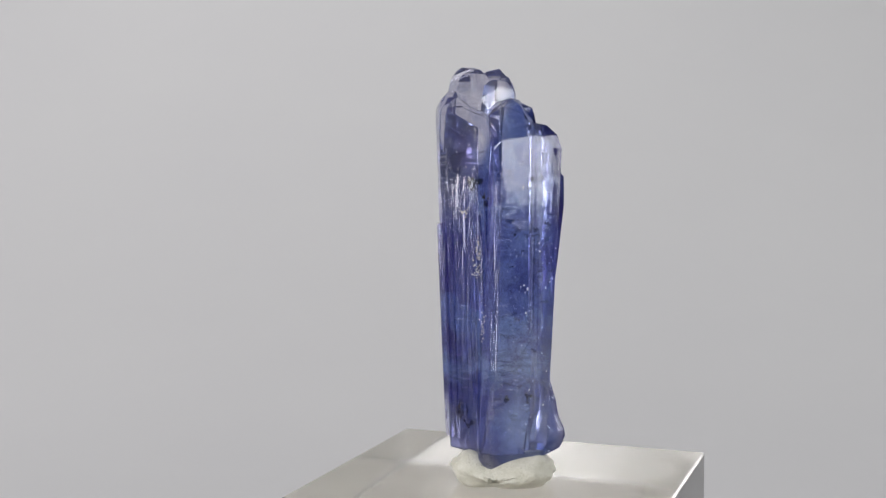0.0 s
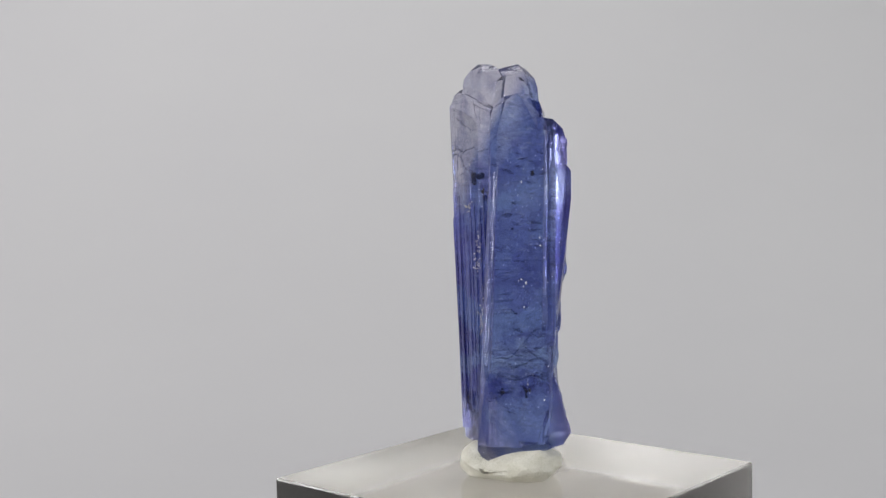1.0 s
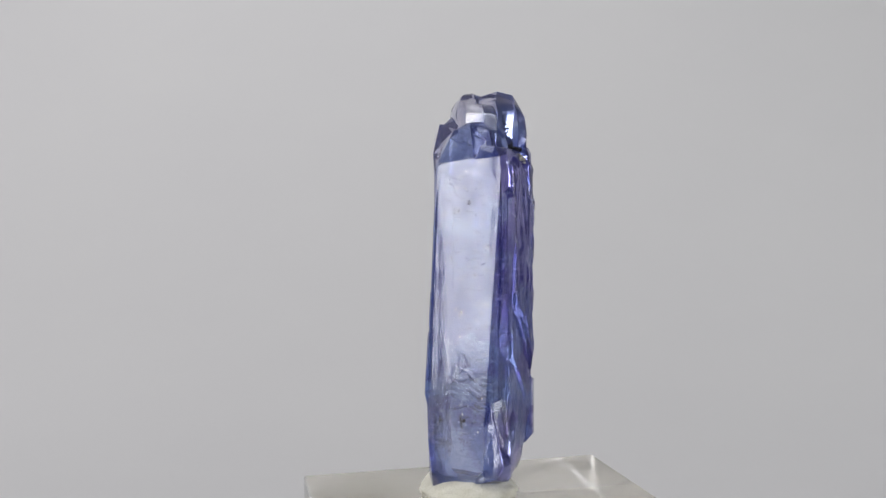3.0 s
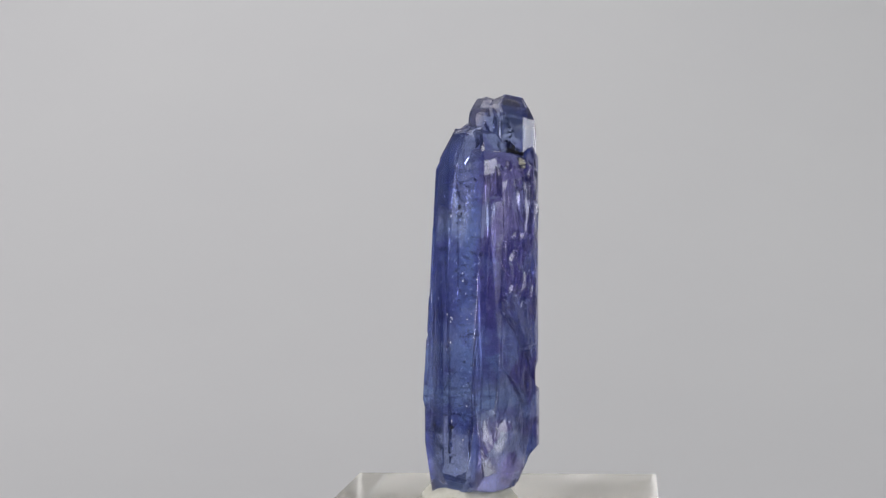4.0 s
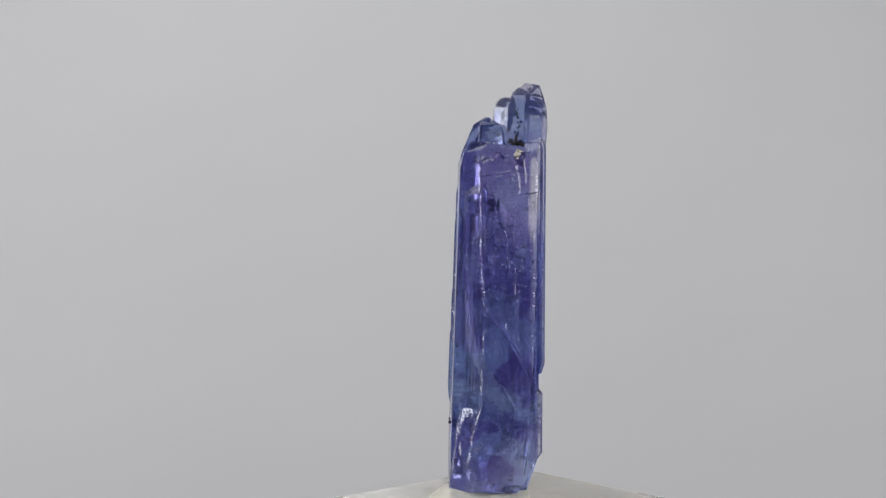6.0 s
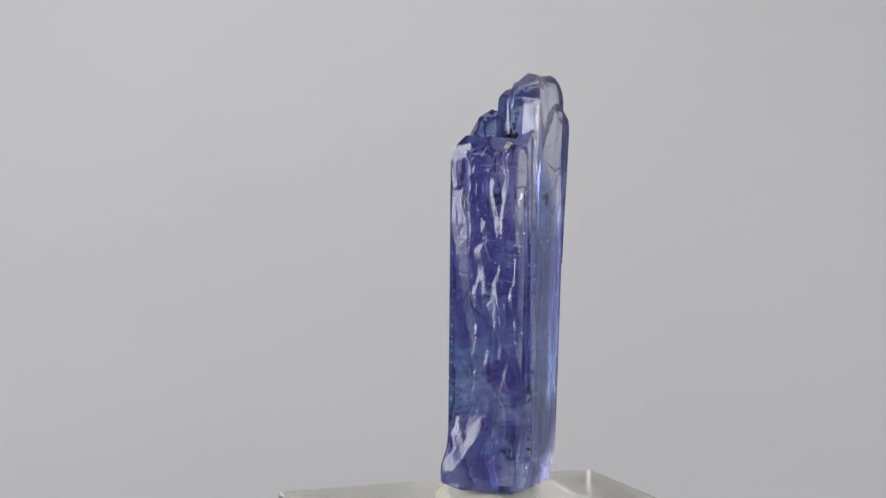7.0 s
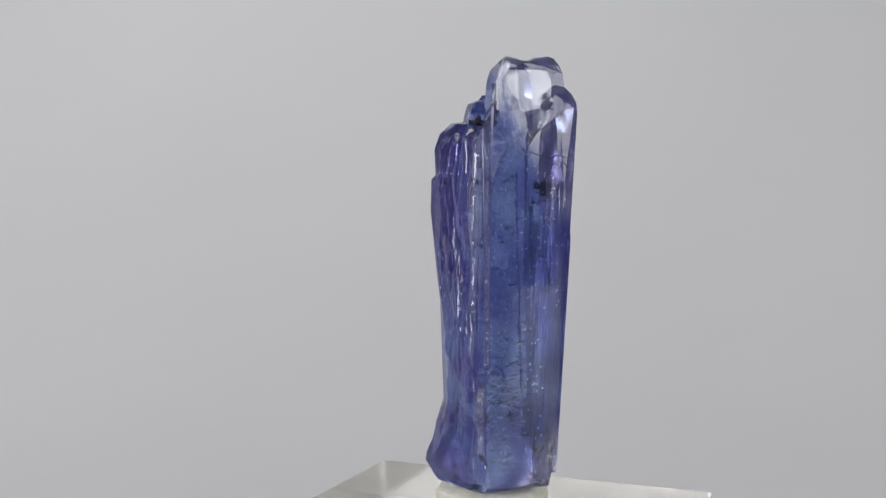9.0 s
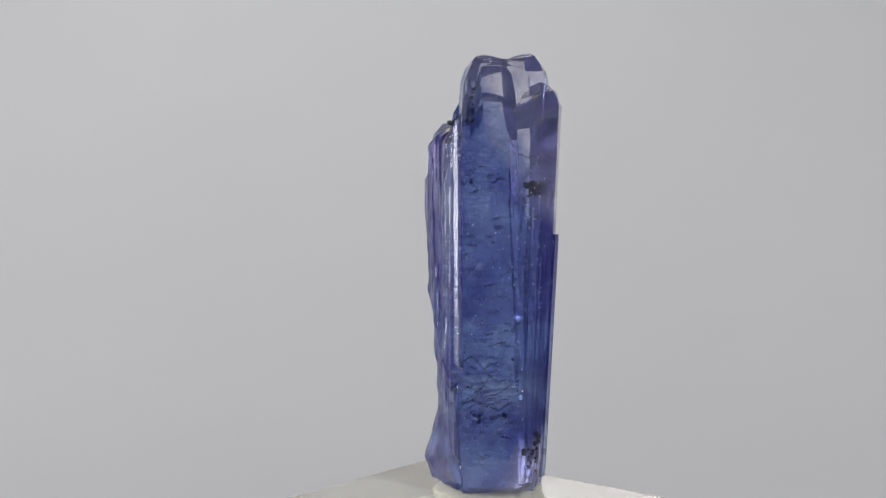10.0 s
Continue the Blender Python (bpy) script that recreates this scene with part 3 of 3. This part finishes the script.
def cluster(name, centre, spread, count, size, mat, seed, label):
    """A patch of small irregular grains grown into the crystal, or of stand-in sparkles."""
    r = random.Random(seed)
    for k in range(count):
        c = [m + r.gauss(0, 0.5) * w for m, w in zip(centre, spread)]
        fleck(name, c, [size * r.uniform(0.5, 1.5) for _ in range(3)], mat, gem, seed * 7 + k, label)


for i, (c, s) in enumerate([((1.9, -2.3, 25.7), 0.2), ((0.45, -3.1, 21.1), 0.12), ((3.2, -1.5, 18.6), 0.08), ((-2.6, 1.4, 12.5), 0.12)]):
    fleck("inclusion", c, (s, s * 0.8, s), BLACK, gem, i + 1, "black graphite speck")
for i, (c, w, n, s) in enumerate([((0.0, -4.25, 7.7), (0.3, 0.1, 0.4), 6, 0.1), ((1.75, -3.3, 7.5), (0.3, 0.1, 0.5), 6, 0.11), ((1.4, 2.5, 30.15), (0.6, 0.5, 0.3), 11, 0.18),
                                  ((0.55, 2.3, 31.4), (0.12, 0.3, 0.9), 9, 0.11), ((0.3, 2.1, 32.7), (0.1, 0.2, 0.7), 6, 0.08), ((-3.3, -2.35, 25.2), (0.7, 0.3, 0.5), 8, 0.2),
                                  ((-1.9, -3.2, 23.8), (0.25, 0.15, 0.9), 6, 0.1), ((-3.5, -1.35, 6.2), (0.5, 0.3, 0.9), 9, 0.16), ((-2.9, -1.7, 5.0), (0.5, 0.3, 0.6), 9, 0.13), ((-4.1, 0.6, 4.6), (0.5, 0.5, 0.8), 8, 0.1), ((-3.4, 1.2, 24.9), (0.6, 0.2, 0.4), 6, 0.08)]):
    cluster("inclusion", c, w, n, s, BLACK, i + 3, "black graphite grain")
for i, (c, w, n, s) in enumerate([((-2.45, -3.2, 19.6), (0.2, 0.1, 1.0), 22, 0.045), ((-2.65, -3.1, 18.1), (0.35, 0.1, 0.8), 22, 0.045), ((-2.0, -3.75, 13.6), (0.25, 0.1, 1.7), 26, 0.045),
                                  ((-0.45, -4.3, 7.2), (0.6, 0.15, 1.5), 26, 0.055), ((1.7, 2.85, 29.15), (0.4, 0.3, 0.55), 24, 0.17), ((2.5, 0.3, 30.1), (0.5, 0.5, 0.1), 14, 0.07), ((-3.4, -2.4, 22.9), (0.9, 0.3, 0.7), 22, 0.06)]):
    cluster("stain", c, w, n, s, RUST, i + 40, "pale rusty grain")


def veil(centre, size, turn, seed, mat):
    """A healed fracture inside the crystal: a thin, wavy, ragged lens."""
    bm = bmesh.new()
    n = 9
    rings = []
    rot = Euler([radians(a) for a in turn]).to_matrix()
    for side in (1, -1):
        mid = bm.verts.new((0, 0, 0.03 * side))
        prev = None
        for k in (0.4, 0.75, 1.0):
            ring = []
            for i in range(n):
                a = 2 * math.pi * i / n
                r = k * (1 + 0.5 * noise.noise(Vector((math.cos(a) * 1.3 + seed * 2.7, math.sin(a) * 1.3, seed))))
                lift = 0.25 * noise.noise(Vector((math.cos(a) * r * 1.6, math.sin(a) * r * 1.6, seed * 1.9)))
                ring.append(bm.verts.new((math.cos(a) * r, math.sin(a) * r, lift + 0.03 * side * (1 - k))))
            for i in range(n):
                j = (i + 1) % n
                bm.faces.new((mid, ring[i], ring[j]) if prev is None else (prev[i], ring[i], ring[j], prev[j]))
            prev = ring
        rings.append(prev)
    for v in bm.verts:
        v.co = rot @ Vector((v.co.x * size[0], v.co.y * size[1], v.co.z * size[0])) * MM + Vector(centre) * MM
    bmesh.ops.remove_doubles(bm, verts=bm.verts, dist=1e-7)
    return part("fracture_veil", bm, mat, gem, smooth=True)


def veil_material(name, colour, clear):
    m, nt, bs, out = material(name)
    tr = nt.nodes.new("ShaderNodeBsdfTransparent")
    nt.links.new(mix_colour(nt, noise_tex(nt, coords(nt), 1500), colour, (0.5, 0.55, 0.75)), bs.inputs["Base Color"])
    bs.inputs["Roughness"].default_value = 0.12
    mx = nt.nodes.new("ShaderNodeMixShader")
    f = math_node(nt, "MULTIPLY", noise_tex(nt, coords(nt), 2200, 5, 0.7), clear * 2, True)
    nt.links.new(f, mx.inputs[0])
    nt.links.new(bs.outputs[0], mx.inputs[1])
    nt.links.new(tr.outputs[0], mx.inputs[2])
    nt.links.new(mx.outputs[0], out.inputs["Surface"])
    return m


PALE_VEIL = veil_material("pale_veil", (0.72, 0.76, 0.90), 0.85)
DARK_VEIL = veil_material("dark_veil", (0.02, 0.03, 0.16), 0.62)
CRACK = veil_material("crack", (0.03, 0.045, 0.18), 0.5)
SPARKLE = plain("pale_sparkle", (0.70, 0.70, 0.68), (0.92, 0.92, 0.90), 3000, 0.2)
# each long face: a corner, the way along it, the way in, its length, and how far its foot draws in
FACES = (((-0.65, -3.75), (0.875, 0.484), (-0.484, 0.875), 5.7, -0.04), ((1.1, 4.3), (-0.917, -0.398), (0.398, -0.917), 7.2, 0.022),
         ((3.9, 0.5), (-0.55, 0.835), (-0.835, -0.55), 4.4, 0.0))


def within_face(k, s, depth, z):
    """A point in the crystal, s along face k and depth below it."""
    (x, y), (tx, ty), (nx, ny), _, draw = FACES[k]
    d = depth + draw * (30 - z)
    return (x + tx * s + nx * d, y + ty * s + ny * d, z)


def crack(k, stops, width, seed):
    """A narrow healed crack that wanders through (s, z) stops just below face k: a thin, tapering, two-sided blade."""
    bm = bmesh.new()
    pts = []
    for (s0, z0), (s1, z1) in zip(stops, stops[1:]):
        for q in range(6):
            f = q / 6
            pts.append((s0 + (s1 - s0) * f, z0 + (z1 - z0) * f))
    pts.append(stops[-1])
    rows = []
    for q, (s, z) in enumerate(pts):
        wob = 0.22 * noise.noise(Vector((s * 1.7, z * 1.7, seed)))
        f = q / (len(pts) - 1)
        wide = 0.75 * width * (0.35 + 0.65 * math.sin(math.pi * f)) * (1 + 0.7 * noise.noise(Vector((q * 0.6, seed, 4))))
        a, b = Vector(within_face(k, s + wob, 0.22, z + wob + wide)), Vector(within_face(k, s + wob, 0.34, z + wob - wide))
        c = Vector(within_face(k, s + wob, 0.5, z + wob - wide * 0.3))
        rows.append([bm.verts.new(p * MM) for p in (a, b, c)])
    for r0, r1 in zip(rows, rows[1:]):
        for i in range(3):
            bm.faces.new((r0[i], r1[i], r1[(i + 1) % 3], r0[(i + 1) % 3]))
    bm.faces.new(rows[0])
    bm.faces.new(rows[-1][::-1])
    return part("crack", bm, CRACK, gem, smooth=True)


rnd = random.Random(11)
for i in range(200):
    k = (0, 0, 1, 1, 2)[i % 5]
    z = rnd.uniform(5.0, 28.0)
    s = FACES[k][3] * (rnd.uniform(0.1, 0.8) if i % 3 or z < 14 else rnd.uniform(0.5, 0.93))
    long = rnd.uniform(0.15, 0.6)
    yaw = math.degrees(math.atan2(FACES[k][1][1], FACES[k][1][0])) + rnd.uniform(-30, 30)
    veil(within_face(k, s, rnd.uniform(0.25, 1.3), z), (long, long * rnd.uniform(0.12, 0.4)), (rnd.uniform(25, 85), rnd.uniform(-24, 24), yaw), i * 1.37 + 1, DARK_VEIL if i % 7 in (0, 3) else PALE_VEIL)
# cracks of the broad front face, then of the broad back face
for i, (stops, width) in enumerate([([(-0.7, 10.2), (1.2, 10.5), (2.7, 12.2), (3.9, 12.1)], 0.09), ([(-0.6, 9.1), (1.6, 8.6), (2.9, 8.9), (4.0, 8.5), (4.3, 7.6)], 0.1),
                                     ([(3.9, 25.0), (5.2, 24.4)], 0.06), ([(3.8, 22.9), (5.2, 22.6)], 0.06), ([(2.6, 20.5), (4.9, 19.4)], 0.07), ([(2.4, 19.1), (4.2, 18.2)], 0.06)]):
    crack(0, stops, width, i * 2.3)
for i, (stops, width) in enumerate([([(3.9, 29.4), (4.7, 29.5), (6.1, 30.1), (6.7, 30.5)], 0.035), ([(4.1, 28.0), (5.5, 27.4), (6.6, 27.8), (7.4, 27.5)], 0.09),
                                     ([(4.8, 25.8), (5.6, 26.2), (5.9, 27.0), (6.8, 27.4), (7.5, 26.7)], 0.09), ([(0.4, 12.5), (2.0, 11.7), (2.3, 10.6), (1.1, 9.6), (0.4, 9.4)], 0.08),
                                     ([(2.3, 9.8), (3.4, 10.0), (4.6, 10.8)], 0.08), ([(1.5, 9.5), (3.4, 8.7), (4.5, 9.4)], 0.1)]):
    crack(1, stops, width, 20 + i * 2.3)
# tiny pale grains stand in for the sparkle of reflections near the faces
for i in range(240):
    k = (0, 1, 1, 2, 1)[i % 5]
    z = rnd.uniform(16.0 if k == 2 else 4.5, 28.0)
    fleck("sparkle", within_face(k, FACES[k][3] * rnd.uniform(0.08, 0.95 if z > 16 else 0.75), rnd.uniform(0.03, 0.3), z), (rnd.uniform(0.03, 0.07), rnd.uniform(0.03, 0.07), rnd.uniform(0.03, 0.12)), SPARKLE, gem, i + 50)

# denser patches of the same stand-in sparkle
for i, (k, s, z, n) in enumerate([(1, 0.9, 14.1, 9), (1, 1.8, 13.8, 6), (1, 2.7, 21.8, 7), (1, 1.4, 23.0, 5), (1, 4.7, 10.8, 6), (0, 2.0, 16.5, 6), (0, 3.6, 20.0, 5)]):
    cluster("sparkle", within_face(k, s, 0.06, z), (0.5, 0.3, 0.7), n, 0.05, SPARKLE, i + 90, "")


# ---- movement: block, putty and crystal turn together ----
TURN = [
    (0, 0.0, 3.40, 5.02, 0.74, 1.13, 1.01),
    (0.5, -10.0, 4.06, 5.47, 0.60, 1.00, 0.63),
    (1, -19.9, 4.64, 5.51, 1.20, 1.11, 0.28),
    (1.5, -30.0, 4.67, 5.82, 1.25, 0.62, 0.08),
    (2, -39.6, 4.69, 5.74, 0.29, 0.15, 0.19),
    (2.5, -49.1, 2.87, 5.01, -0.61, 0.21, -0.09),
    (2.7, -52.8, 1.85, 4.71, -0.93, 0.31, -0.39),
    (3.8, -74.1, 1.80, 2.93, -1.51, -0.14, -0.69),
    (4, -78.0, 1.91, 2.55, -1.61, -0.28, -0.58),
    (4.5, -88.1, 2.18, 1.73, -1.49, -0.75, -0.43),
    (5, -97.9, 2.31, 1.21, -1.48, -1.07, -0.29),
    (5.5, -107.8, 2.55, 0.38, -1.31, -1.18, -0.15),
    (5.7, -111.9, 2.72, -0.04, -1.19, -1.07, -0.14),
    (6.8, -134.9, 2.79, -2.33, -0.65, -0.60, -0.09),
    (7, -139.0, 2.99, -2.72, -0.52, -0.52, 0.01),
    (7.5, -149.5, 2.94, -3.48, -0.18, -0.19, 0.01),
    (8, -160.0, 2.79, -4.15, 0.01, 0.11, 0.17),
    (8.5, -169.8, 2.49, -4.90, 0.19, 0.26, 0.13),
    (9, -178.4, 2.11, -5.64, 0.36, 0.21, 0.36),
    (9.5, -187.4, 1.80, -6.02, 0.43, 0.50, 0.11),
    (10, -196.7, 1.36, -6.14, 0.40, 0.48, 0.15),
]


def motions():
    rows = []
    for t, th, x, y, z, ta, tb in TURN:
        m = Matrix.Translation((x * MM, y * MM, z * MM)) @ Matrix.Rotation(radians(tb), 4, "Y") @ Matrix.Rotation(radians(ta), 4, "X") @ Matrix.Rotation(radians(th), 4, "Z")
        rows.append((t, m))
    for thing in (block, lump, gem):
        walk(thing, rows)


motions()
